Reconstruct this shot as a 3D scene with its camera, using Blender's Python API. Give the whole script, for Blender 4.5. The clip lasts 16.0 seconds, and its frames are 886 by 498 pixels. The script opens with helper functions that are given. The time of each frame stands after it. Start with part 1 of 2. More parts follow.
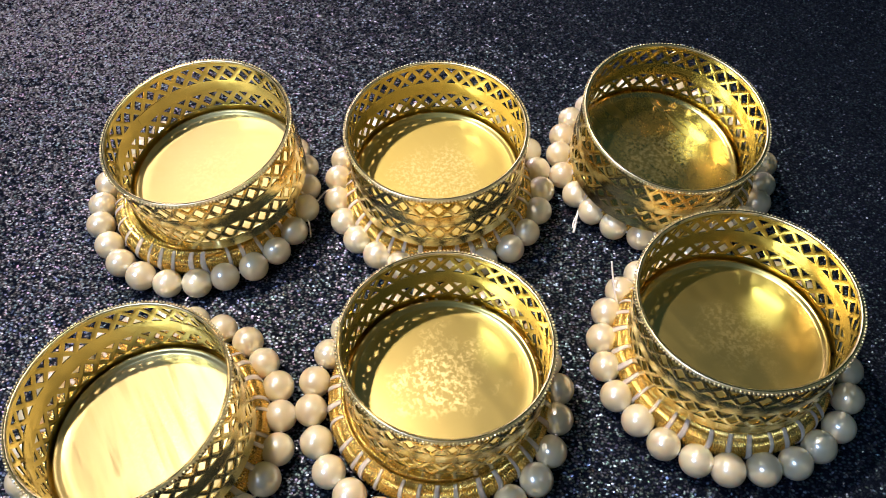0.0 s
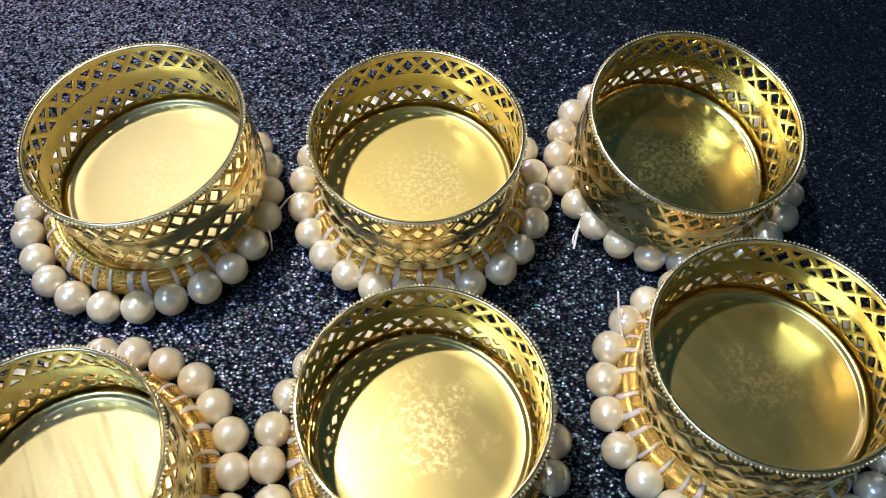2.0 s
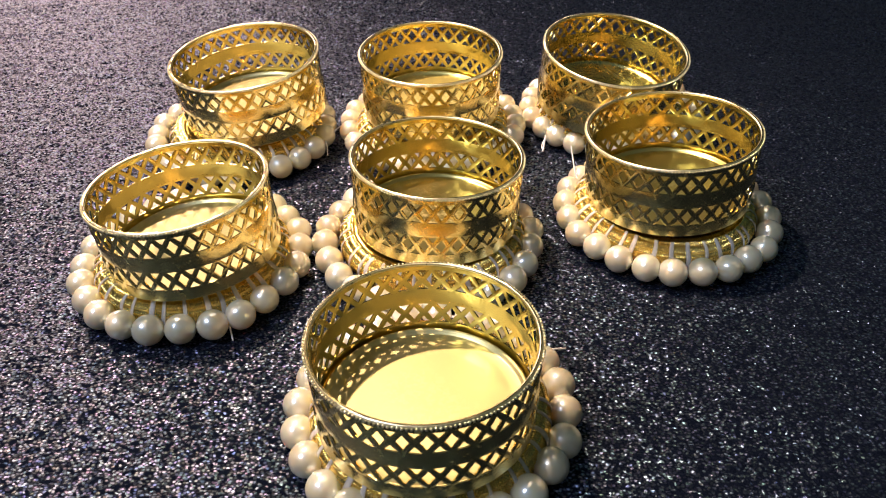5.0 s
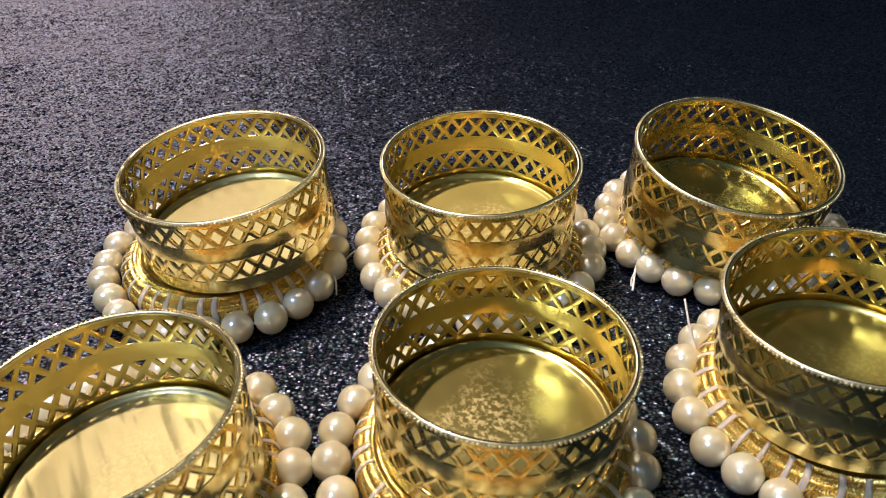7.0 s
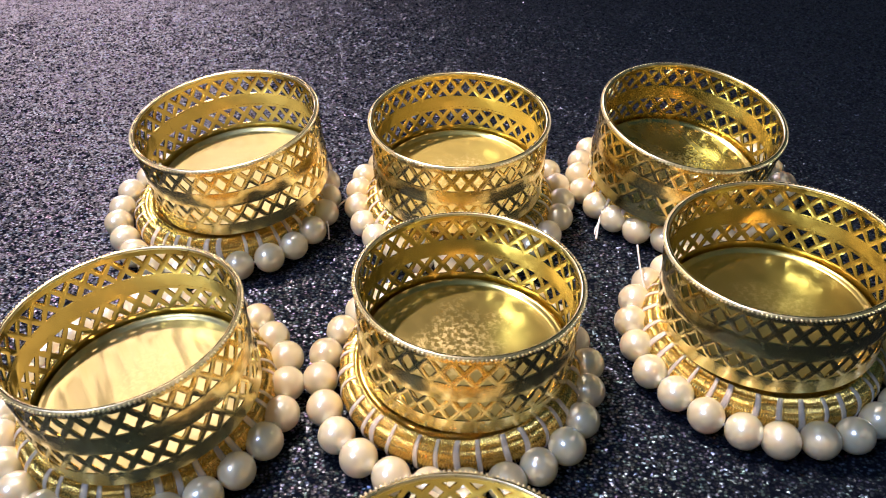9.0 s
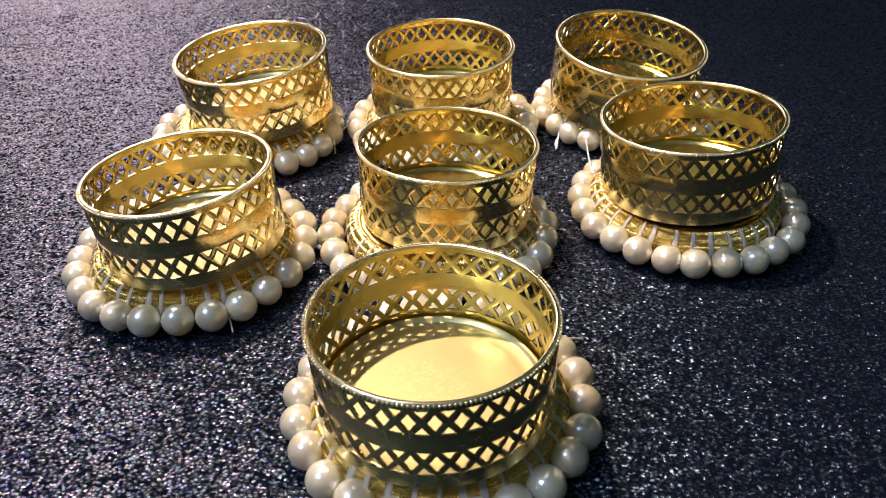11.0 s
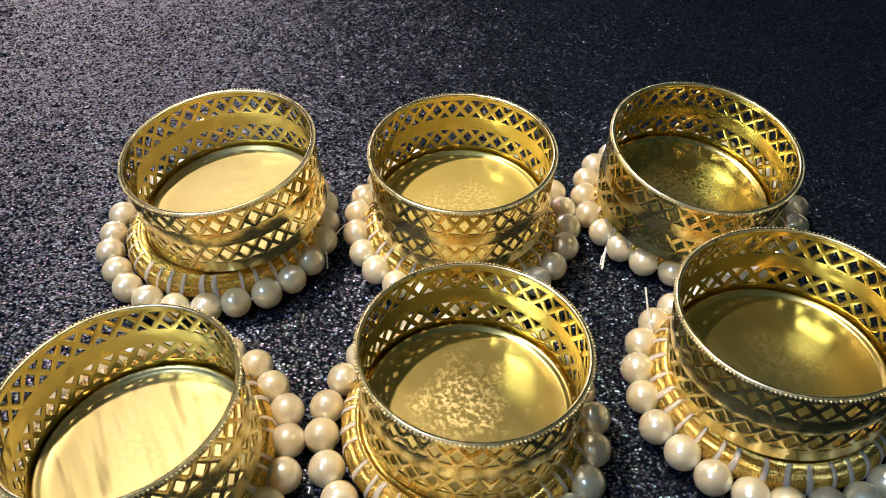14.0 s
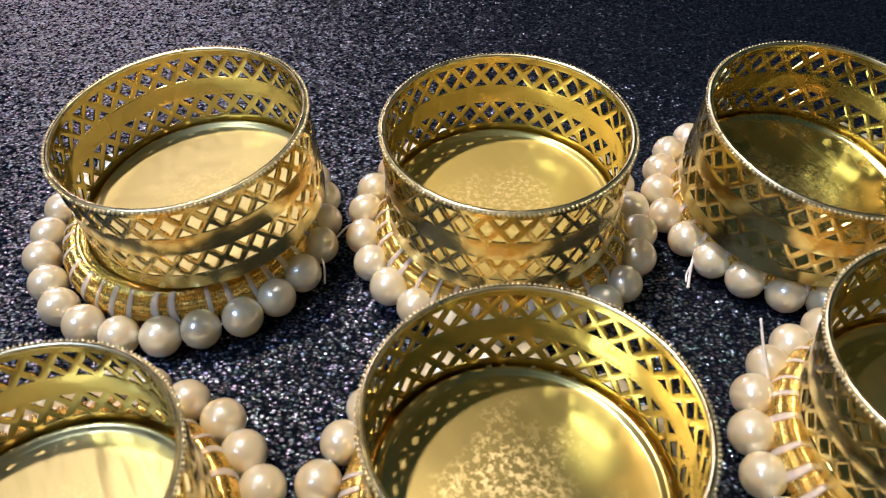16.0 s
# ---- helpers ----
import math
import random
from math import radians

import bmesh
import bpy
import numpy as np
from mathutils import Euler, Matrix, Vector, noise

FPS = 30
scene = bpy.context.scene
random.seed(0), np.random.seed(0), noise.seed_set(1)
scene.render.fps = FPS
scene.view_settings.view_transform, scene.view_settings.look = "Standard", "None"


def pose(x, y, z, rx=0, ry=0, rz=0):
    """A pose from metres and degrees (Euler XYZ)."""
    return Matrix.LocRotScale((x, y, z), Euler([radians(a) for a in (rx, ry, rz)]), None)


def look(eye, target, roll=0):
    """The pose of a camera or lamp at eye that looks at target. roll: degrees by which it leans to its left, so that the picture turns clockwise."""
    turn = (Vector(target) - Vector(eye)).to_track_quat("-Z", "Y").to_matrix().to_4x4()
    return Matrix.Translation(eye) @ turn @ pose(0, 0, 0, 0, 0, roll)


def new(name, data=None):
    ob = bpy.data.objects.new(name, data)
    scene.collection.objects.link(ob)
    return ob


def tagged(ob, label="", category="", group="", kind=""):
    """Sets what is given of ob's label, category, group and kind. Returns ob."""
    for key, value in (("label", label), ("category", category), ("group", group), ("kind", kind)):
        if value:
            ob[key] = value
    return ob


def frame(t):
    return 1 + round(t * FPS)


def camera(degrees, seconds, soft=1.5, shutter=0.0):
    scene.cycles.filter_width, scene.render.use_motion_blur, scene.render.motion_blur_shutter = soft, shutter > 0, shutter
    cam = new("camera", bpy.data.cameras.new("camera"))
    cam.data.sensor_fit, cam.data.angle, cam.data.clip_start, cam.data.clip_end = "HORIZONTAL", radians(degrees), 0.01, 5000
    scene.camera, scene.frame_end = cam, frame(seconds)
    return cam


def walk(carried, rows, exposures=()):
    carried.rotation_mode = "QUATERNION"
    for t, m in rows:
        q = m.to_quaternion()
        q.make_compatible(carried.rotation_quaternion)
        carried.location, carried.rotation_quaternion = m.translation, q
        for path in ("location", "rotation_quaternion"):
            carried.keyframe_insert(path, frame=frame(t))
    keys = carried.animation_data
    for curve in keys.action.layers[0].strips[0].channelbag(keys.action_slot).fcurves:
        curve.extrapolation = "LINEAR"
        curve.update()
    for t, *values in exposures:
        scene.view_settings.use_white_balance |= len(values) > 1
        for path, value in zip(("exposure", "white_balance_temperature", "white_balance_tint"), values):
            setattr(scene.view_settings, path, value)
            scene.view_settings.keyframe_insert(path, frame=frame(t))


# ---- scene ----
SOFT = 1.0
# >>path
cam = camera(61.51, 16.0, soft=SOFT)
ROWS = [
    (0.0, pose(0.00130, -0.06750, 0.15832, 34.296, 0.726, 0.130)),
    (0.5, pose(-0.00000, -0.03957, 0.14891, 29.639, -0.113, -0.273)),
    (1.0, pose(-0.00499, -0.01415, 0.13879, 27.762, -1.117, -0.940)),
    (1.5, pose(-0.00240, -0.00892, 0.13054, 27.674, -0.759, -0.136)),
    (2.0, pose(0.00257, -0.04063, 0.14632, 30.371, -0.400, 0.186)),
    (2.5, pose(0.00739, -0.08257, 0.15526, 36.108, 0.323, 0.098)),
    (3.0, pose(0.00446, -0.11544, 0.14971, 40.223, -0.004, -0.414)),
    (3.2, pose(0.00281, -0.12987, 0.14582, 41.013, 0.086, -0.272)),
    (5.3, pose(0.00252, -0.15896, 0.12468, 51.638, 0.867, 0.021)),
    (5.5, pose(0.00384, -0.15035, 0.12801, 51.385, 0.930, 0.205)),
    (6.0, pose(0.00323, -0.12640, 0.12687, 51.383, 0.741, 0.584)),
    (6.5, pose(-0.00050, -0.10513, 0.11923, 51.677, 0.858, 0.673)),
    (7.0, pose(-0.00751, -0.08681, 0.11205, 53.082, 0.938, 0.599)),
    (7.5, pose(-0.01192, -0.07097, 0.10784, 53.424, 1.259, 0.836)),
    (8.0, pose(-0.01096, -0.06131, 0.10594, 52.776, 0.991, 1.001)),
    (8.5, pose(-0.00552, -0.07449, 0.10812, 52.371, 0.911, 1.354)),
    (9.0, pose(-0.00149, -0.10313, 0.12092, 50.047, 0.513, 1.348)),
    (9.5, pose(0.00245, -0.13709, 0.13161, 49.697, 0.752, 1.064)),
    (9.7, pose(0.00329, -0.14890, 0.13532, 49.682, 0.850, 0.785)),
    (11.8, pose(0.00124, -0.15977, 0.10031, 55.938, 1.421, 0.701)),
    (12.0, pose(0.00039, -0.16020, 0.10350, 55.589, 1.066, 0.848)),
    (12.5, pose(0.00256, -0.16731, 0.11551, 54.427, 1.222, 0.655)),
    (13.0, pose(0.00214, -0.14730, 0.14204, 48.389, 2.099, -0.060)),
    (13.5, pose(-0.00167, -0.11276, 0.14276, 45.888, 1.117, 0.343)),
    (14.0, pose(-0.00348, -0.08339, 0.13491, 45.147, 0.230, 1.127)),
    (14.5, pose(-0.00549, -0.06252, 0.11428, 46.113, 0.128, 1.179)),
    (15.0, pose(-0.00410, -0.04445, 0.10270, 45.788, 0.039, 1.520)),
    (15.5, pose(-0.00489, -0.03753, 0.09923, 44.530, 0.363, 1.804)),
    (16.0, pose(-0.00868, -0.04935, 0.10558, 44.561, 0.394, 2.151)),
]
# <<path
EXPOSURES = [(0.0, 0.17, 6700, 22), (0.5, 0.0, 6050, 19), (1.0, -0.38, 6150, 15), (1.5, -0.45, 6350, 18), (2.0, -0.1, 5750, 18),
             (2.5, -0.05, 5850, 24), (3.0, 0.44, 6350, 31), (5.5, 0.57, 7600, 28), (6.5, 0.13, 7000, 22), (8.0, -0.1, 6400, 19),
             (8.5, 0.18, 6500, 23), (9.0, 0.41, 6700, 30), (9.5, 0.40, 6550, 32), (12.0, 0.40, 7000, 26), (13.0, 0.38, 7250, 26),
             (13.5, 0.23, 7400, 21), (14.0, 0.06, 7000, 17), (16.0, -0.05, 6500, 23)]
walk(cam, ROWS, exposures=EXPOSURES)
cam.data.dof.use_dof, cam.data.dof.focus_distance, cam.data.dof.aperture_fstop = True, 0.178, 42.0

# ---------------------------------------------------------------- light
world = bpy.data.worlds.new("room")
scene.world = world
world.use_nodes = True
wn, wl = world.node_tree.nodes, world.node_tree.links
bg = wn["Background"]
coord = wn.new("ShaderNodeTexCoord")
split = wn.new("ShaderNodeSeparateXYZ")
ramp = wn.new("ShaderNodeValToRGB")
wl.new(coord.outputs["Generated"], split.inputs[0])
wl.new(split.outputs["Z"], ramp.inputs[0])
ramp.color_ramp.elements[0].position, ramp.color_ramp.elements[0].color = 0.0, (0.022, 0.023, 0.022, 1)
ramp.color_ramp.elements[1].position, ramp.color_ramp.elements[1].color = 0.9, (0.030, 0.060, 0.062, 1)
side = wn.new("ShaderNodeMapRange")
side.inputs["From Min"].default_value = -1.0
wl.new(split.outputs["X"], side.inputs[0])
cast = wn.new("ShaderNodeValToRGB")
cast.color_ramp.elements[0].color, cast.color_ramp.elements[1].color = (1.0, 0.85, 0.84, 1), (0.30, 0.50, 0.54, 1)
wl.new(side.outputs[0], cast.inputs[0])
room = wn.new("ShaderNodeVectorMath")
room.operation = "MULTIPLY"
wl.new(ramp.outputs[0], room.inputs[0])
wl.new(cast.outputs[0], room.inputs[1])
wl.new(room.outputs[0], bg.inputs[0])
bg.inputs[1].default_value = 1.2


def lamp(name, place, target, power, size, size_y, colour, spread=180):
    d = bpy.data.lights.new(name, "AREA")
    d.shape, d.size, d.size_y, d.energy, d.color = "RECTANGLE", size, size_y, power, colour
    d.spread = radians(spread)
    ob = new(name, d)
    ob.matrix_world = look(place, target)
    return ob


lamp("desk_lamp", (-0.125, 0.125, 0.430), (0.01, 0.02, 0.0), 0.76, 0.014, 0.012, (1.0, 0.87, 0.65), 105)
lamp("side_window_light", (-0.52, -0.30, 0.85), (0.0, 0.02, 0.0), 4.3, 0.34, 0.28, (0.54, 0.75, 1.0))
lamp("window_light", (-0.86, 1.54, 0.62), (0.0, 0.05, 0.0), 10.0, 0.80, 0.28, (1.0, 0.84, 0.87))


# ---------------------------------------------------------------- materials
def material(name):
    m = bpy.data.materials.new(name)
    m.use_nodes = True
    n, l = m.node_tree.nodes, m.node_tree.links
    return m, n, l, n["Principled BSDF"]


def node(n, kind, **kw):
    x = n.new(kind)
    for k, v in kw.items():
        x.inputs[k].default_value = v
    return x


def coords(n, l, scale):
    tc = n.new("ShaderNodeTexCoord")
    mp = n.new("ShaderNodeMapping")
    mp.inputs["Scale"].default_value = scale
    l.new(tc.outputs["Object"], mp.inputs[0])
    return mp


def mat_leather():
    m, n, l, p = material("black_leatherette")
    big = coords(n, l, (1, 1, 1))
    # wavy grain, a little wider than deep, and small facets each turned its own way
    warp = node(n, "ShaderNodeTexNoise", Scale=600.0, Detail=2.0)
    l.new(big.outputs[0], warp.inputs[0])
    shift = n.new("ShaderNodeVectorMath")
    shift.operation = "SCALE"
    shift.inputs["Scale"].default_value = 0.0008
    l.new(warp.outputs["Color"], shift.inputs[0])
    moved = n.new("ShaderNodeVectorMath")
    l.new(big.outputs[0], moved.inputs[0])
    l.new(shift.outputs[0], moved.inputs[1])
    stretch = n.new("ShaderNodeMapping")
    stretch.inputs["Scale"].default_value = (1300, 1700, 1000)
    l.new(moved.outputs[0], stretch.inputs[0])
    cells = n.new("ShaderNodeTexVoronoi")
    cells.feature = "F1"
    cells.voronoi_dimensions = "2D"
    cells.inputs["Scale"].default_value = 1.0
    l.new(stretch.outputs[0], cells.inputs[0])
    grain = node(n, "ShaderNodeBump", Strength=1.0, Distance=0.00020)
    grain.invert = True
    wave = node(n, "ShaderNodeTexNoise", Scale=1.3, Detail=2.0)
    l.new(stretch.outputs[0], wave.inputs[0])
    l.new(wave.outputs["Fac"], grain.inputs["Height"])
    tilt = n.new("ShaderNodeVectorMath")
    tilt.operation = "MULTIPLY_ADD"
    tilt.inputs[1].default_value = (0.62, 0.62, 0.0)
    tilt.inputs[2].default_value = (-0.31, -0.31, 0.0)
    l.new(cells.outputs["Color"], tilt.inputs[0])
    lean = n.new("ShaderNodeVectorMath")
    l.new(grain.outputs[0], lean.inputs[0])
    l.new(tilt.outputs[0], lean.inputs[1])
    unit = n.new("ShaderNodeVectorMath")
    unit.operation = "NORMALIZE"
    l.new(lean.outputs[0], unit.inputs[0])
    l.new(unit.outputs[0], p.inputs["Normal"])
    c = node(n, "ShaderNodeTexNoise", Scale=30.0, Detail=4.0)
    l.new(big.outputs[0], c.inputs[0])
    mix = n.new("ShaderNodeMix")
    mix.data_type = "RGBA"
    mix.inputs[6].default_value, mix.inputs[7].default_value = (0.0027, 0.0042, 0.009, 1), (0.005, 0.0077, 0.0155, 1)
    l.new(c.outputs["Fac"], mix.inputs[0])
    l.new(mix.outputs[2], p.inputs["Base Color"])
    p.inputs["Roughness"].default_value = 0.32
    p.inputs["IOR"].default_value = 2.45
    pick = n.new("ShaderNodeSeparateColor")
    l.new(cells.outputs["Color"], pick.inputs[0])
    film = n.new("ShaderNodeMapRange")
    film.inputs["From Min"].default_value, film.inputs["To Min"].default_value, film.inputs["To Max"].default_value = 0.15, 0.0, 1.0
    l.new(pick.outputs["Blue"], film.inputs[0])
    grain_top = n.new("ShaderNodeMapRange")
    grain_top.interpolation_type = "SMOOTHSTEP"
    for k, q in zip(("From Min", "From Max", "To Min", "To Max"), (0.20, 0.56, 1.0, 0.05)):
        grain_top.inputs[k].default_value = q
    l.new(cells.outputs["Distance"], grain_top.inputs[0])
    glint = n.new("ShaderNodeMath")
    glint.operation = "MULTIPLY"
    l.new(film.outputs[0], glint.inputs[0])
    l.new(grain_top.outputs[0], glint.inputs[1])
    l.new(glint.outputs[0], p.inputs["Specular IOR Level"])
    hue = n.new("ShaderNodeMix")
    hue.data_type = "RGBA"
    hue.inputs[0].default_value = 0.35
    hue.inputs[6].default_value = (0.60, 0.78, 1.0, 1)
    l.new(cells.outputs["Color"], hue.inputs[7])
    l.new(hue.outputs[2], p.inputs["Specular Tint"])
    return m


def gold(name, colour, rough, spread, scale, bumpy=0.0, metal=1.0, dents=5.0):
    """Plated sheet metal: roughness varies with wear, with fine dents."""
    m, n, l, p = material(name)
    mp = coords(n, l, (1, 1, 1))
    no = node(n, "ShaderNodeTexNoise", Scale=scale, Detail=5.0, Roughness=0.65)
    l.new(mp.outputs[0], no.inputs[0])
    r = n.new("ShaderNodeMapRange")
    r.inputs["From Min"].default_value, r.inputs["From Max"].default_value = 0.3, 0.75
    r.inputs["To Min"].default_value, r.inputs["To Max"].default_value = rough - spread, rough + spread
    l.new(no.outputs["Fac"], r.inputs[0])
    l.new(r.outputs[0], p.inputs["Roughness"])
    p.inputs["Base Color"].default_value = colour
    p.inputs["Metallic"].default_value = metal
    if bumpy:
        dent = node(n, "ShaderNodeTexNoise", Scale=scale, Detail=dents)
        l.new(mp.outputs[0], dent.inputs[0])
        b = node(n, "ShaderNodeBump", Strength=0.5, Distance=bumpy)
        l.new(dent.outputs["Fac"], b.inputs["Height"])
        l.new(b.outputs[0], p.inputs["Normal"])
    return m


def mat_plate(rough, scuff, streak=0.02, lamp_pale=0.0):
    """Satin brass: a frosted lobe over a clearer one, with a patch of fine scuffs."""
    m, n, l, p = material("satin_brass")
    mp = coords(n, l, (1, 1, 1))
    info = n.new("ShaderNodeObjectInfo")
    off = n.new("ShaderNodeVectorMath")
    off.operation = "ADD"
    l.new(mp.outputs[0], off.inputs[0])
    l.new(info.outputs["Location"], off.inputs[1])

    def between(value, low, high, to_low, to_high):
        r = n.new("ShaderNodeMapRange")
        for k, q in zip(("From Min", "From Max", "To Min", "To Max"), (low, high, to_low, to_high)):
            r.inputs[k].default_value = q
        l.new(value, r.inputs[0])
        return r.outputs[0]

    def combine(kind, a, b):
        x = n.new("ShaderNodeMath")
        x.operation = kind
        l.new(a, x.inputs[0])
        l.new(b, x.inputs[1])
        return x.outputs[0]
    cloud = node(n, "ShaderNodeTexNoise", Scale=75.0, Detail=3.0, Roughness=0.6)
    fleck = node(n, "ShaderNodeTexNoise", Scale=1000.0, Detail=5.0, Roughness=0.7)
    speck = node(n, "ShaderNodeTexNoise", Scale=2600.0, Detail=3.0, Roughness=0.7)
    for x in (cloud, fleck, speck):
        l.new(off.outputs[0], x.inputs[0])
    from_middle = n.new("ShaderNodeVectorMath")
    from_middle.operation = "LENGTH"
    flat = n.new("ShaderNodeMapping")
    flat.inputs["Scale"].default_value = (1, 1, 0)
    l.new(mp.outputs[0], flat.inputs[0])
    l.new(flat.outputs[0], from_middle.inputs[0])
    patch = combine("ADD", between(from_middle.outputs["Value"], 0.0, 0.020, 0.36, -0.30), cloud.outputs["Fac"])
    worn = combine("MULTIPLY", between(patch, 0.46, 0.70, 0, scuff), between(fleck.outputs["Fac"], 0.48, 0.58, 0, 1))
    brush = n.new("ShaderNodeMapping")
    brush.inputs["Rotation"].default_value = (0, 0, radians(-62))
    brush.inputs["Scale"].default_value = (35, 420, 35)
    l.new(off.outputs[0], brush.inputs[0])
    lines = node(n, "ShaderNodeTexNoise", Scale=1.0, Detail=3.0)
    l.new(brush.outputs[0], lines.inputs[0])
    satin = combine("ADD", between(cloud.outputs["Fac"], 0.3, 0.7, rough - 0.04, rough + 0.04), between(lines.outputs["Fac"], 0.35, 0.65, -streak, streak))
    l.new(combine("ADD", satin, between(worn, 0, 1, 0, 0.22)), p.inputs["Roughness"])
    bump = node(n, "ShaderNodeBump", Strength=0.4, Distance=0.00004)
    l.new(speck.outputs["Fac"], bump.inputs["Height"])
    l.new(bump.outputs[0], p.inputs["Normal"])
    # paler brass stands for the lamp's blown-out glare, painted into the base colour
    mix = n.new("ShaderNodeMix")
    mix.data_type = "RGBA"
    mix.inputs[6].default_value, mix.inputs[7].default_value = (0.62 + 0.12 * lamp_pale, 0.515 + 0.16 * lamp_pale, 0.18 + 0.24 * lamp_pale, 1), (0.80, 0.68, 0.38, 1)
    l.new(worn, mix.inputs[0])
    l.new(mix.outputs[2], p.inputs["Base Color"])
    p.inputs["Metallic"].default_value = 1.0
    clear = n.new("ShaderNodeBsdfPrincipled")
    clear.inputs["Base Color"].default_value = (0.84, 0.66, 0.26, 1)
    clear.inputs["Metallic"].default_value = 1.0
    clear.inputs["Roughness"].default_value = 0.22
    both = n.new("ShaderNodeMixShader")
    l.new(between(worn, 0, 1, 0.52 if rough < 0.4 else 0.26, 0.05), both.inputs[0])
    l.new(p.outputs[0], both.inputs[1])
    l.new(clear.outputs[0], both.inputs[2])
    l.new(both.outputs[0], n["Material Output"].inputs[0])
    return m


def mat_pearl():
    """Cream nacre: a bluish sheen over a translucent body, under clear lacquer."""
    m, n, l, p = material("pearl_coating")
    info = n.new("ShaderNodeObjectInfo")
    mix = n.new("ShaderNodeMix")
    mix.data_type = "RGBA"
    mix.inputs[6].default_value, mix.inputs[7].default_value = (0.74, 0.64, 0.45, 1), (0.84, 0.74, 0.54, 1)
    l.new(info.outputs["Random"], mix.inputs[0])
    l.new(mix.outputs[2], p.inputs["Base Color"])
    p.inputs["Roughness"].default_value = 0.40
    p.inputs["IOR"].default_value = 2.8
    p.inputs["Specular Tint"].default_value = (0.66, 0.84, 1.0, 1)
    p.inputs["Subsurface Weight"].default_value = 0.9
    p.inputs["Subsurface Radius"].default_value = (1.0, 0.85, 0.65)
    p.inputs["Subsurface Scale"].default_value = 0.0040
    p.inputs["Coat Weight"].default_value = 1.0
    p.inputs["Coat Roughness"].default_value = 0.12
    p.inputs["Coat IOR"].default_value = 2.7
    return m


def mat_thread(name, clear=0.0):
    m, n, l, p = material(name)
    mp = coords(n, l, (1, 1, 1))
    no = node(n, "ShaderNodeTexNoise", Scale=2500.0, Detail=3.0)
    l.new(mp.outputs[0], no.inputs[0])
    b = node(n, "ShaderNodeBump", Strength=0.6, Distance=0.0002)
    l.new(no.outputs["Fac"], b.inputs["Height"])
    l.new(b.outputs[0], p.inputs["Normal"])
    p.inputs["Base Color"].default_value = (0.86, 0.84, 0.86, 1)
    p.inputs["Roughness"].default_value = 0.30 if clear else 0.42
    p.inputs["IOR"].default_value = 1.5
    p.inputs["Alpha"].default_value = 1.0 - clear
    return m


LEATHER = mat_leather()
GOLD_WALL = gold("brass_sheet", (0.82, 0.66, 0.27, 1), 0.23, 0.08, 260.0, 0.00036, dents=2.0)
GOLD_LINING = gold("polished_brass_sheet", (0.78, 0.63, 0.25, 1), 0.17, 0.07, 170.0, 0.0011, dents=1.0)
GOLD_RIM = gold("brass_rim", (0.94, 0.85, 0.58, 1), 0.33, 0.08, 500.0)
# how worn the floor of each cup is: satin to polished; fourth value paints lamp glare into the colour
GOLD_PLATES = [mat_plate(*k) for k in ((0.52, 0.45, 0.03, 0.6), (0.56, 0.8, 0.03, 0.0), (0.26, 0.5), (0.50, 0.5, 0.18, 0.65), (0.36, 0.85, 0.02, 0.1), (0.33, 0.25), (0.52, 0.4, 0.02, 0.5))]
GOLD_THREAD = gold("gold_thread", (0.95, 0.66, 0.20, 1), 0.24, 0.08, 2500.0, 0.0001, 0.95)
PEARL = mat_pearl()
THREAD = mat_thread("white_thread")
NYLON = mat_thread("nylon_thread", 0.62)
DARK = gold("dark_spot", (0.05, 0.04, 0.02, 1), 0.6, 0.1, 300.0)


# ---------------------------------------------------------------- mesh helpers
def mesh(name, verts, faces, mat, smooth=True):
    me = bpy.data.meshes.new(name)
    me.from_pydata(verts, [], faces)
    me.polygons.foreach_set("use_smooth", [smooth] * len(me.polygons))
    me.materials.append(mat)
    me.update()
    return me


def part(name, me, parent, label="", m=None):
    ob = new(name, me)
    ob.parent = parent
    if m is not None:
        ob.matrix_local = m
    return tagged(ob, label)


def lathe(profile, n):
    """Turns a profile of (radius, height) round the z axis."""
    v, f, k = [], [], len(profile)
    for i in range(n):
        a = 2 * math.pi * i / n
        v += [(r * math.cos(a), r * math.sin(a), z) for r, z in profile]
    for i in range(n):
        j = (i + 1) % n
        f += [(i * k + q, j * k + q, j * k + q + 1, i * k + q + 1) for q in range(k - 1)]
    return v, f


def tube(points, radius, n=8):
    """A round cord through the points, tapering at neither end."""
    v, f = [], []
    pts = [Vector(p) for p in points]
    for i, p in enumerate(pts):
        d = (pts[min(i + 1, len(pts) - 1)] - pts[max(i - 1, 0)]).normalized()
        s = d.orthogonal().normalized() if i == 0 else (side - d * side.dot(d)).normalized()
        side, up = s, d.cross(s)
        v += [p + radius * (math.cos(2 * math.pi * q / n) * s + math.sin(2 * math.pi * q / n) * up) for q in range(n)]
    for i in range(len(pts) - 1):
        f += [(i * n + q, i * n + (q + 1) % n, (i + 1) * n + (q + 1) % n, (i + 1) * n + q) for q in range(n)]
    f += [tuple(range(n))[::-1], tuple((len(pts) - 1) * n + q for q in range(n))]
    return v, f


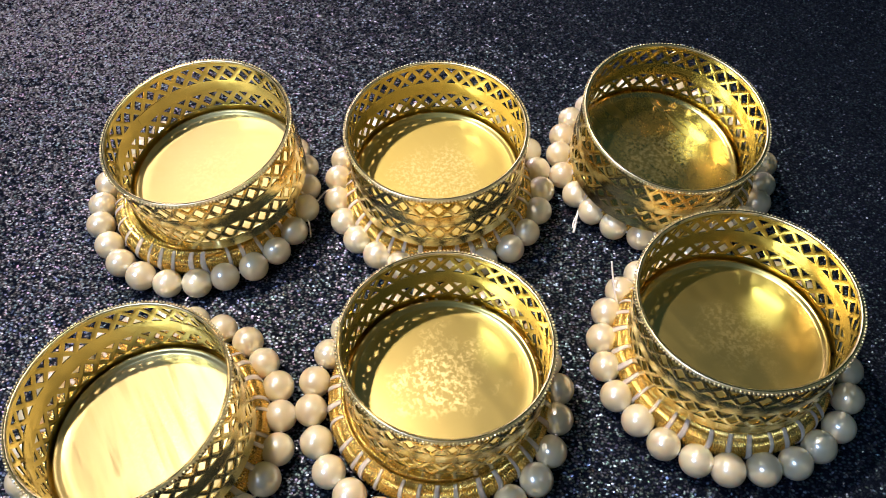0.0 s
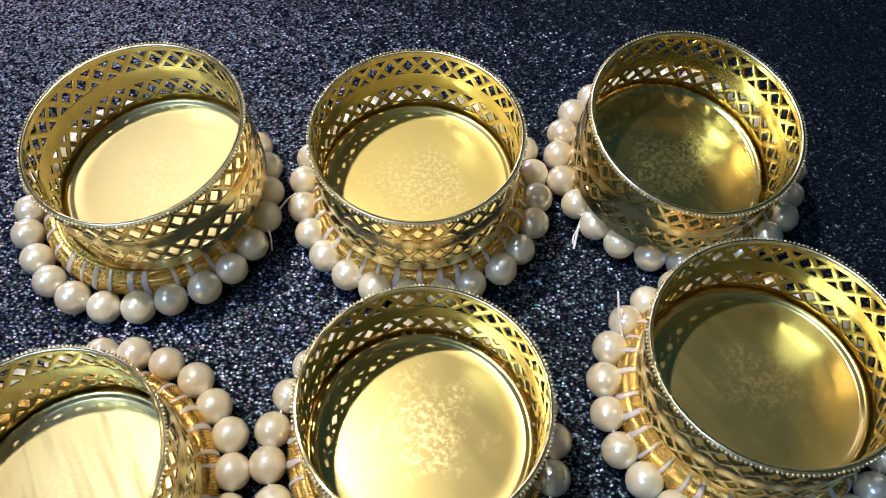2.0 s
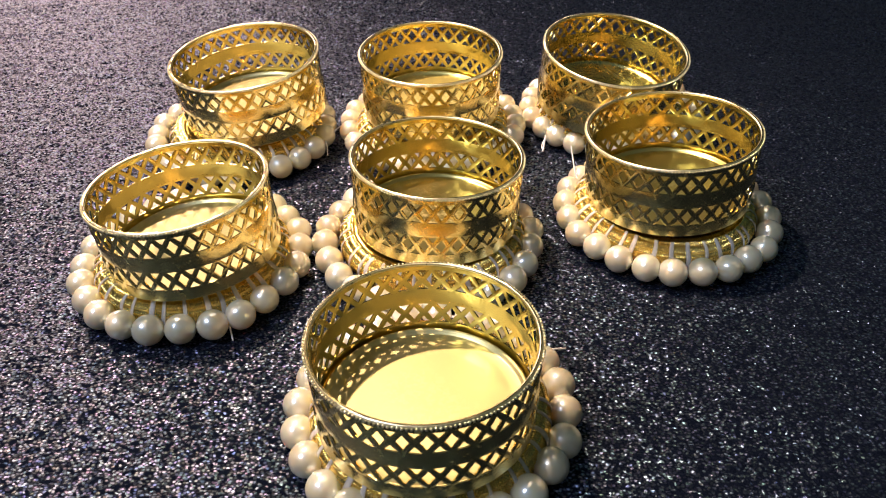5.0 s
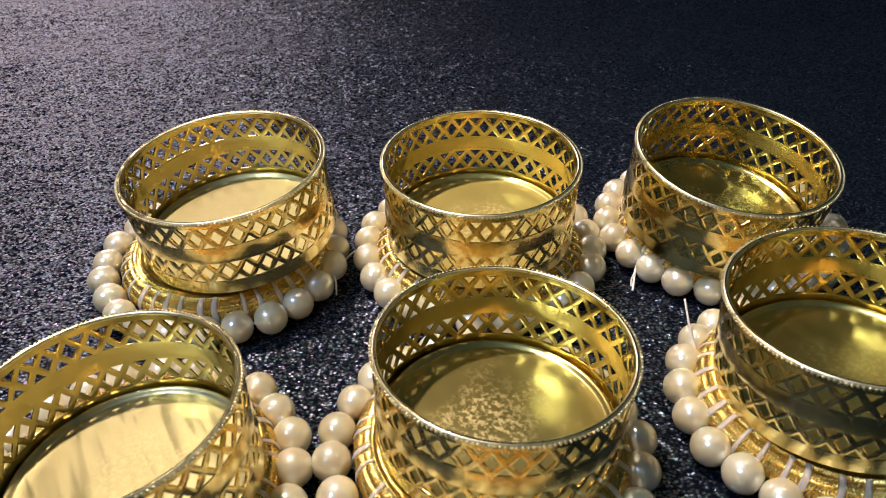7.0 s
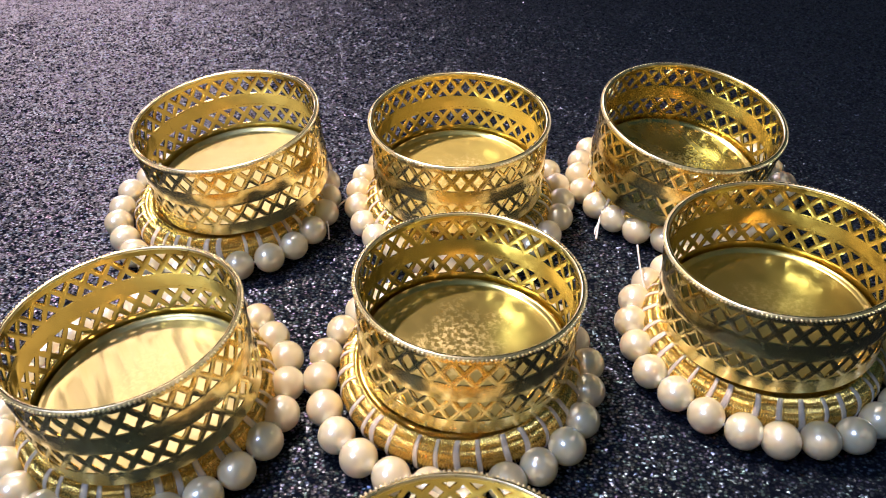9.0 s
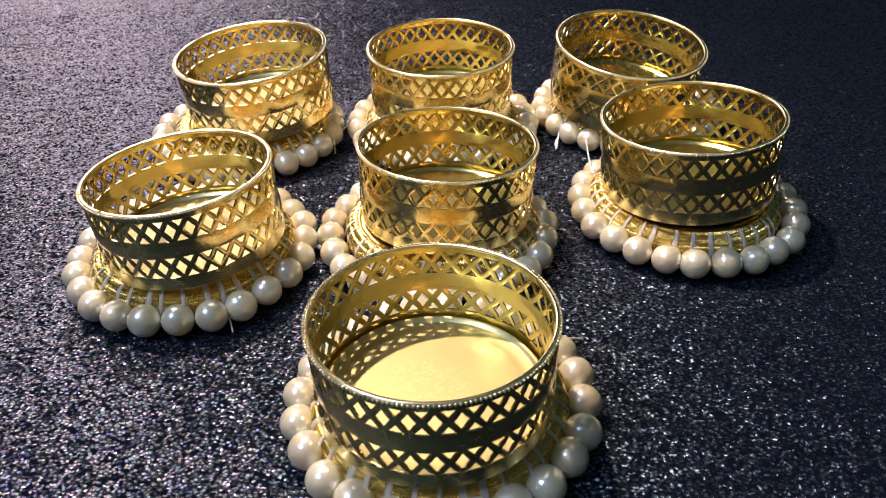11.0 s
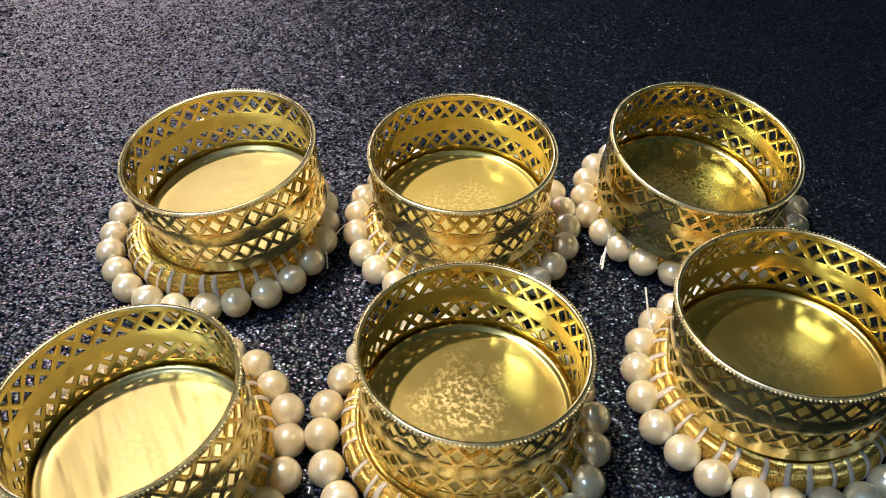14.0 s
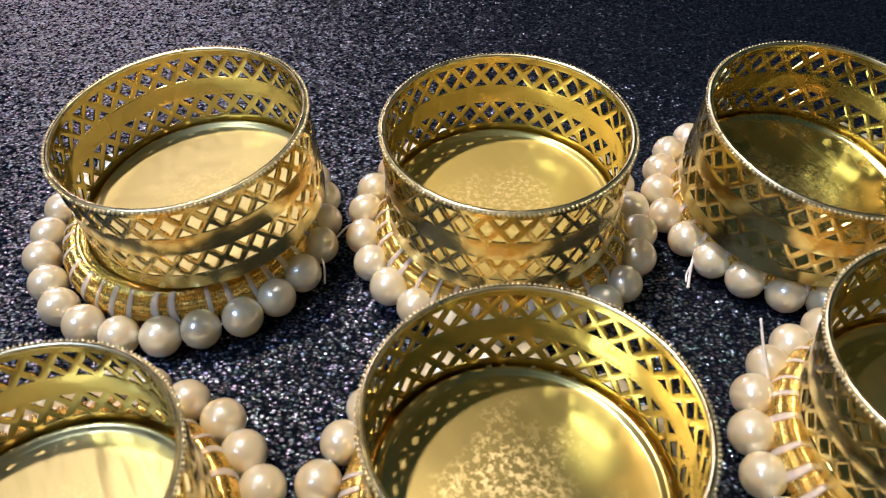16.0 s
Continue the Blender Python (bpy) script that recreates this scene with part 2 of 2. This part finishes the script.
# ---------------------------------------------------------------- the leatherette mat
def smooth_noise(x, y, seed):
    """Value noise on the unit grid, for whole arrays."""
    g = np.random.RandomState(seed).rand(64, 64)
    i, j = np.floor(x).astype(int), np.floor(y).astype(int)
    u, v = x - i, y - j
    u, v = u * u * (3 - 2 * u), v * v * (3 - 2 * v)
    c = lambda p, q: g[p % 64, q % 64]
    return (c(i, j) * (1 - u) + c(i + 1, j) * u) * (1 - v) + (c(i, j + 1) * (1 - u) + c(i + 1, j + 1) * u) * v - 0.5


def pebbles(x, y, sx, sy, seed):
    """Rounded grains of uneven size, one in each cell of a jittered grid."""
    rnd = np.random.RandomState(seed)
    jx, jy, jh = rnd.rand(256, 256), rnd.rand(256, 256), rnd.rand(256, 256)
    u, v = x / sx, y / sy
    i, j = np.floor(u).astype(int), np.floor(v).astype(int)
    best = np.zeros_like(u)
    for p in (-1, 0, 1):
        for q in (-1, 0, 1):
            a, b = (i + p) % 256, (j + q) % 256
            d = (u - i - p - 0.15 - 0.7 * jx[a, b]) ** 2 + (v - j - q - 0.15 - 0.7 * jy[a, b]) ** 2
            best = np.maximum(best, (0.45 + 0.55 * jh[a, b]) * np.maximum(0, 1 - d / 0.62))
    return best


def build_mat():
    """One sheet; the grain is modelled round the holders."""
    edge = [0.55, 0.48, 0.41, 0.35, 0.30, 0.26]
    xs = np.array([-e for e in edge] + list(np.linspace(-0.23, 0.23, 860)) + edge[::-1])
    ys = np.array([-e for e in edge[:-1]] + [-0.2] + list(np.linspace(-0.14, 0.29, 900)) + [0.32, 0.36, 0.42, 0.48, 0.55])
    x, y = np.meshgrid(xs, ys)
    wx = x + 0.0010 * smooth_noise(x * 500, y * 500, 3)
    wy = y + 0.0010 * smooth_noise(x * 500 + 9, y * 500 + 5, 4)
    z = 0.00030 * pebbles(wx, wy, 0.00165, 0.00135, 5) + 0.00040 * smooth_noise(x * 170, y * 420, 6) + 0.0006 * smooth_noise(x * 40, y * 95, 9)
    near = np.clip((np.hypot(x, y - 0.01) - 0.085) / 0.05, 0.25, 1.0)
    z += near * 0.0021 * smooth_noise(x * 5 + 7, y * 34 + 3, 7) + near * 0.0016 * smooth_noise(x * 9 + 2, y * 14 + 8, 8)
    z += 0.0016 * np.exp(-((y - 0.185 - 0.02 * x) / 0.022) ** 2)
    z -= 0.00030
    ny, nx = x.shape
    me = bpy.data.meshes.new("ground")
    co = np.stack([x, y, z], -1).reshape(-1, 3)
    k = (np.arange(ny - 1)[:, None] * nx + np.arange(nx - 1)[None]).ravel()
    quads = np.stack([k, k + 1, k + nx + 1, k + nx], 1)
    me.vertices.add(len(co))
    me.vertices.foreach_set("co", co.ravel())
    me.loops.add(quads.size)
    me.loops.foreach_set("vertex_index", quads.ravel())
    me.polygons.add(len(quads))
    me.polygons.foreach_set("loop_start", np.arange(len(quads)) * 4)
    me.polygons.foreach_set("use_smooth", np.ones(len(quads), bool))
    me.update(calc_edges=True)
    me.materials.append(LEATHER)
    ob = new("ground", me)
    tagged(ob, "dark blue-black leatherette mat with a fine crinkled glittering grain", "mat", kind="structure")


build_mat()

# ---------------------------------------------------------------- tealight holders
H = 0.0284          # rim above the mat
R = 0.0225          # rim's outer radius
BASE = 0.0094       # underside of the cup
CELLS = 33
BAND, MID, TOP = 0.0050, 0.0040, 0.0019
PEARLS, PEARL_R, RING_R = 24, 0.0036, 0.0272
STITCHES = 36


def build_wall():
    """Pierced brass band: two rows of lattice between three plain strips, with real thickness."""
    wall_r, thick = R - 0.0006, 0.00028
    height = H - BASE
    p = 2 * math.pi / CELLS
    low = height - TOP - MID - 2 * BAND
    tris = []       # flat pieces in (angle, height)
    w = wall_r

    lift = {}

    def key_of(u, z):
        return (round(u % (2 * math.pi), 6) % round(2 * math.pi, 6), round(z, 7))

    def piece(*q):
        tris.append(q)

    def strip(z0, z1, slices=1):
        for i in range(CELLS * 4):
            a0, a1 = i * p / 4, (i + 1) * p / 4
            for k in range(slices):
                b0, b1 = z0 + (z1 - z0) * k / slices, z0 + (z1 - z0) * (k + 1) / slices
                piece((a0, b0), (a1, b0), (a1, b1), (a0, b1))

    def lattice(z0, z1):
        mid, h = (z0 + z1) / 2, (z1 - z0) / 2
        a, b, c, d = 0.00082, 0.00068, 0.00092, 0.00078
        half = p / 2 * w
        for i in range(CELLS):
            for sx in (0, 1):
                for sz in (-1, 1):
                    def at(x, z):
                        x = x if sx == 0 else 2 * half - x
                        return (i * p + x / w, mid + sz * z)
                    m1 = ((a + half) / 2 + 0.00003, (h - b) / 2 - 0.00004)
                    m2 = ((half - d) / 2 - 0.00002, (c + h) / 2 + 0.00003)
                    mm = (half / 2, h / 2)
                    for t in ((0, 0), mm):
                        u, z = at(*t)
                        lift[key_of(u, z)] = 0.00024
                    shapes = [[(0, 0), (a, 0), m1, mm], [(0, 0), mm, m2, (0, c)],
                              [mm, m1, (half, h - b), (half, h)], [mm, (half, h), (half - d, h), m2]]
                    for s in shapes:
                        q = [at(*t) for t in s]
                        if (sx == 1) != (sz == -1):
                            q.reverse()
                        piece(*q)

    strip(0, low)
    lattice(low, low + BAND)
    strip(low + BAND, low + BAND + MID, 8)
    lattice(low + BAND + MID, low + 2 * BAND + MID)
    strip(height - TOP, height)

    def swell(z):
        t = (z - low - BAND) / MID
        return 0.00010 * max(0.0, 1 - abs(2 * t - 1) ** 3) if 0 < t < 1 else 0.0
    verts, faces = [], []
    for shell, off in ((1, 0.0), (-1, -thick)):
        index = {}
        for q in tris:
            f = []
            for a, z in q:
                key = key_of(a, z)
                if key not in index:
                    index[key] = len(verts)
                    r = wall_r + off + swell(z) + shell * lift.get(key, 0.0)
                    verts.append((r * math.cos(a), r * math.sin(a), BASE + z))
                f.append(index[key])
            faces.append(tuple(f) if shell == 1 else tuple(reversed(f)))
        if shell == 1:
            skin = len(faces)
            outer = dict(index)
            count = {}
            for q in faces:
                for i in range(len(q)):
                    e = (q[i], q[(i + 1) % len(q)])
                    count[e] = 1
        else:
            inner = index
    back = {v: k for k, v in outer.items()}
    for (i, j) in list(count):
        if (j, i) not in count:      # edge of a hole: close the thickness
            o = [verts[i], verts[j], verts[inner[back[j]]], verts[inner[back[i]]]]
            k = len(verts)
            verts += o
            faces.append((k + 1, k, k + 3, k + 2))
    # the sheet's loose end, lapped over its start on the inside
    for i in range(13):
        a = radians(128 + 2.0 * i)
        for z, d in ((low + BAND + 0.0003, 0.0), (low + BAND + MID / 2, -0.0001), (low + BAND + MID - 0.0003, 0.0)):
            r = wall_r - thick - 0.00002 - 0.00006 * math.sin(math.pi * i / 12) - d
            verts.append((r * math.cos(a), r * math.sin(a), BASE + z))
    k = len(verts) - 39
    for i in range(12):
        for q in (0, 1):
            faces.append((k + i * 3 + q, k + i * 3 + q + 1, k + i * 3 + q + 4, k + i * 3 + q + 3))
    # embossed dots along both edges of the middle strip
    for z in (low + BAND + 0.0005, low + BAND + MID - 0.0005):
        for i in range(CELLS * 4):
            a = (i + 0.5) * p / 4
            r = wall_r + swell(z) - thick
            k = len(verts)
            for da, dz, dr in ((-1, -1, -0.2), (1, -1, -0.2), (1, 1, -0.2), (-1, 1, -0.2), (0, 0, 1)):
                q, rr = a + da * 0.00026 / wall_r, r - dr * 0.00016
                verts.append((rr * math.cos(q), rr * math.sin(q), BASE + z + dz * 0.00024))
            faces += [(k + 4, k + (q + 1) % 4, k + q) for q in range(4)]
    me = mesh("lattice_wall", verts, faces, GOLD_WALL)
    me.materials.append(GOLD_LINING)
    for q in me.polygons[skin:]:
        q.material_index = 1
    return me


def build_rim():
    """Rolled lip with a beaded outer edge."""
    prof = [(R - 0.00074 + 0.00044 * math.cos(t), H - 0.0004 + 0.00042 * math.sin(t)) for t in [2 * math.pi * i / 10 for i in range(11)]]
    v, f = lathe(prof, 120)
    beads = 176
    for i in range(beads):
        a = 2 * math.pi * i / beads
        c = Vector(((R - 0.00014) * math.cos(a), (R - 0.00014) * math.sin(a), H - 0.00042))
        k = len(v)
        for lat in (-1, 0, 1):
            for q in range(6):
                u = 2 * math.pi * q / 6
                s = 0.00028 * math.cos(lat * 0.75)
                v.append(c + Vector((s * math.cos(u), s * math.sin(u), 0.00028 * math.sin(lat * 0.75))))
        v += [c + Vector((0, 0, 0.00028)), c - Vector((0, 0, 0.00028))]
        for lat in range(2):
            for q in range(6):
                f.append((k + lat * 6 + q, k + lat * 6 + (q + 1) % 6, k + lat * 6 + 6 + (q + 1) % 6, k + lat * 6 + 6 + q))
        for q in range(6):
            f.append((k + 12 + q, k + 12 + (q + 1) % 6, k + 18))
            f.append((k + (q + 1) % 6, k + q, k + 19))
    return mesh("beaded_rim", v, f, GOLD_RIM)


def build_plate():
    """The cup's bottom: a flat disc with a rolled seam against the wall, and its underside."""
    top = BASE + 0.0011
    prof = [(0.00001, top)] + [(0.0195 * i / 8, top) for i in range(1, 9)]
    prof += [(0.0198, top + 0.0001), (0.0201, top + 0.0005), (0.0205, top + 0.0008), (0.0208, top + 0.0008), (0.0211, top + 0.0005),
             (0.0213, top + 0.0001), (0.0214, BASE - 0.0002), (0.0208, BASE - 0.0008), (0.012, BASE - 0.0010), (0.00001, BASE - 0.0010)]
    v, f = lathe(prof, 96)
    return mesh("base_plate", v, f, GOLD_RIM)


def build_wrap():
    """Ring wound with gold braid: ribs that run round it, each of slanting stitches."""
    us, rows = 1080, 10
    major, minor = 0.0204, 0.0038
    turns = [radians(-75 + 210 * q / (rows * 3)) for q in range(rows * 3 + 1)] + [radians(t) for t in (160, 200, 245)]
    vs = len(turns)
    v = []
    for i in range(us):
        a = 2 * math.pi * i / us
        for q, b in enumerate(turns):
            slant = (q % 3) * 0.17 * (1 if (q // 3) % 2 else -1)
            rib = (-0.00042, 0.00010, 0.00010)[q % 3]
            r = minor + rib + 0.00036 * math.cos(2 * math.pi * (i / 4 + slant)) + 0.00014 * noise.noise(Vector((a * 30, b * 3, 0)))
            v.append(((major + r * math.cos(b)) * math.cos(a), (major + r * math.cos(b)) * math.sin(a), 0.0044 + r * math.sin(b)))
    f = [(i * vs + q, ((i + 1) % us) * vs + q, ((i + 1) % us) * vs + (q + 1) % vs, i * vs + (q + 1) % vs) for i in range(us) for q in range(vs)]
    return mesh("gold_wrap", v, f, GOLD_THREAD)


def build_pearl():
    n, k = 28, 16
    prof = [(max(0.00001, PEARL_R * math.sin(math.pi * i / k)), -PEARL_R * math.cos(math.pi * i / k)) for i in range(k + 1)]
    v, f = lathe(prof, n)
    return mesh("pearl", v, f, PEARL)


def build_stitch():
    """A flat loop of clear nylon over the wound ring, down to the pearls."""
    v, f = [], []
    for i in range(13):
        b = radians(78 - 10 * i)
        w = 0.00068 * (0.75 + 0.25 * math.sin(math.pi * i / 12))
        for y, d in ((-w, 0.0), (-0.4 * w, 0.00010), (0.4 * w, 0.00010), (w, 0.0), (0.4 * w, -0.00016), (-0.4 * w, -0.00016)):
            r = 0.00425 + d
            v.append((0.0204 + r * math.cos(b), y + 0.00025 * math.sin(i * 0.5), 0.0044 + r * math.sin(b)))
    for i in range(12):
        f += [(i * 6 + q, i * 6 + (q + 1) % 6, i * 6 + 6 + (q + 1) % 6, i * 6 + 6 + q) for q in range(6)]
    f += [tuple(range(6))[::-1], tuple(range(72, 78))]
    return mesh("stitch", v, f, NYLON)


WALL, RIM, PLATE, WRAP, PEARL_MESH, STITCH = build_wall(), build_rim(), build_plate(), build_wrap(), build_pearl(), build_stitch()
STRING = mesh("string", *tube([(RING_R * math.cos(a), RING_R * math.sin(a), PEARL_R) for a in [2 * math.pi * i / 72 for i in range(72)]], 0.0003, 6), THREAD)

# rim centre x, y, size, lean and lift of each cup
# >>cups
CUPS = [
    (-0.0591, 0.0551, 1.0143, 0.056, 0.049, 0.0017),
    (-0.0021, 0.0542, 0.9725, -0.003, 0.033, 0.0025),
    (0.0554, 0.0597, 1.0083, -0.063, 0.108, 0.0006),
    (-0.0616, -0.0118, 0.9633, 0.057, -0.044, -0.0004),
    (0.0002, 0.0005, 0.9757, -0.034, -0.056, -0.0008),
    (0.0606, 0.0095, 0.9867, 0.074, -0.042, 0.0008),
    (-0.0020, -0.0631, 0.9813, 0.004, -0.047, 0.0001),
]
# <<cups
# centre of each ring of pearls
RINGS = [(-0.0638, 0.0554), (-0.0021, 0.0588), (0.0581, 0.0672), (-0.0630, -0.0096), (-0.0025, -0.0024), (0.0630, 0.0087), (-0.0010, -0.0599)]
# turn of each ring of pearls, and of each lattice
PHASE = [5.6, 10.5, 11.0, 7.5, 5.4, 6.2, 12.6]
LATTICE = [0.0, 124.0, 128.0, 123.0, 126.0, 121.0, 125.0]
LABELS = ["gold pierced-metal tealight holder edged with cream pearls, bright floor, loose thread",
          "gold pierced-metal tealight holder edged with pearls, faintly stained floor",
          "gold pierced-metal tealight holder edged with pearls, dark shiny floor, frayed thread",
          "gold pierced-metal tealight holder edged with pearls, streaked floor, trailing thread end",
          "gold pierced-metal tealight holder edged with pearls, mottled floor, standing amid others",
          "gold pierced-metal tealight holder edged with pearls, small dark mark on floor",
          "gold pierced-metal tealight holder edged with pearls, standing apart from the rows"]


def tealight_holder(i):
    x, y, size, tx, ty, lift = CUPS[i]
    rnd = random.Random(40 + i)
    holder = new("tealight_holder")
    rx, ry = RINGS[i]
    holder.matrix_world = pose(rx, ry, 0)
    tagged(holder, LABELS[i], "candle holder", "pearl tealight holders")
    # the cup leans a little on its padded ring
    lean = Vector((0, 0, 1)).rotation_difference(Vector((-tx, -ty, 1))).to_matrix().to_4x4()
    cup = Matrix.Translation((x + tx * (H - BASE) - rx, y + ty * (H - BASE) - ry, BASE + lift)) @ lean @ Matrix.Diagonal((size, size, 1, 1)) @ Matrix.Translation((0, 0, -BASE)) @ pose(0, 0, 0, 0, 0, LATTICE[i])
    part("lattice_wall", WALL, holder, m=cup)
    part("beaded_rim", RIM, holder, m=cup)
    floor_mesh = PLATE.copy()
    floor_mesh.materials[0] = GOLD_PLATES[i]
    part("base_plate", floor_mesh, holder, m=cup)
    half = Matrix.Translation((0.35 * (x - rx), 0.35 * (y - ry), 0))
    turn = rnd.uniform(0, 360)
    wrap = part("gold_wrap", WRAP, holder, "ring wound with braided gold thread", half @ pose(0, 0, 0, 0, 0, turn))
    part("string", STRING, holder)
    for k in range(PEARLS):
        a = PHASE[i] + 360 / PEARLS * k + rnd.uniform(-0.7, 0.7)
        r = RING_R + rnd.uniform(-0.0004, 0.0004)
        s = rnd.uniform(0.97, 1.02)
        m = pose(r * math.cos(radians(a)), r * math.sin(radians(a)), PEARL_R * s, 0, 90, a + 90) @ Matrix.Scale(s, 4)
        part("pearl", PEARL_MESH, holder, m=m)
    for k in range(STITCHES):
        b = 360 / STITCHES * k + rnd.uniform(-2.6, 2.6)
        m = pose(0, 0, 0, 0, 0, b - turn) @ Matrix.Diagonal((1, rnd.choice((-1, 1)) * rnd.uniform(0.6, 1.1), 1, 1))
        part("stitch", STITCH, wrap, m=m)
    return holder


HOLDERS = [tealight_holder(i) for i in range(7)]


# ---------------------------------------------------------------- loose thread ends
def thread_end(i, points, radius=0.00022):
    """A cut end of the sewing thread, sticking out of a holder's pearls."""
    rx, ry = RINGS[i]
    fine = []
    pts = [Vector(p) - Vector((rx, ry, 0)) for p in points]
    for k in range(len(pts) - 1):
        p0, p1, p2, p3 = pts[max(k - 1, 0)], pts[k], pts[k + 1], pts[min(k + 2, len(pts) - 1)]
        for q in range(5):
            t = q / 5
            fine.append(0.5 * (2 * p1 + (p2 - p0) * t + (2 * p0 - 5 * p1 + 4 * p2 - p3) * t * t + (3 * p1 - p0 - 3 * p2 + p3) * t ** 3))
    fine.append(pts[-1])
    v, f = tube(fine, radius, 6)
    part("thread_end", mesh("thread_end", v, f, THREAD), HOLDERS[i], "loose white thread end")


thread_end(0, [(-0.0372, 0.0495, 0.0040), (-0.0357, 0.0470, 0.0030), (-0.0353, 0.0440, 0.0006)])
thread_end(0, [(-0.0352, 0.0520, 0.0030), (-0.0322, 0.0560, 0.0042), (-0.0300, 0.0585, 0.0030)])
thread_end(2, [(0.0352, 0.0520, 0.0040), (0.0341, 0.0494, 0.0030), (0.0336, 0.0474, 0.0014), (0.0330, 0.0450, 0.0006)], 0.0003)
thread_end(2, [(0.0341, 0.0494, 0.0028), (0.0331, 0.0478, 0.0016), (0.0328, 0.0462, 0.0010)], 0.0002)
thread_end(3, [(-0.0500, -0.0315, 0.0030), (-0.0488, -0.0342, 0.0020), (-0.0476, -0.0372, 0.0006)])
thread_end(5, [(0.0404, 0.0210, 0.0050), (0.0393, 0.0238, 0.0085), (0.0386, 0.0281, 0.0127)])
thread_end(6, [(0.0215, -0.0480, 0.0070), (0.0250, -0.0462, 0.0062), (0.0285, -0.0440, 0.0040)])

# dark blob of glue at the foot of one cup's wall
v, f = lathe([(0.00001, -0.0003), (0.0004, -0.0002), (0.0006, 0.0001), (0.0004, 0.0005), (0.00001, 0.0006)], 10)
part("glue_spot", mesh("glue_spot", v, f, DARK), HOLDERS[5], "small dark spot", pose(0.0192, -0.0043, BASE + 0.0026))
v, f = lathe([(0.00001, 0.00002), (0.00025, 0.00002), (0.00030, 0.0)], 8)
part("glue_spot", mesh("speck", v, f, DARK), HOLDERS[0], "small dark speck", pose(0.0165, 0.0010, BASE + 0.00135))
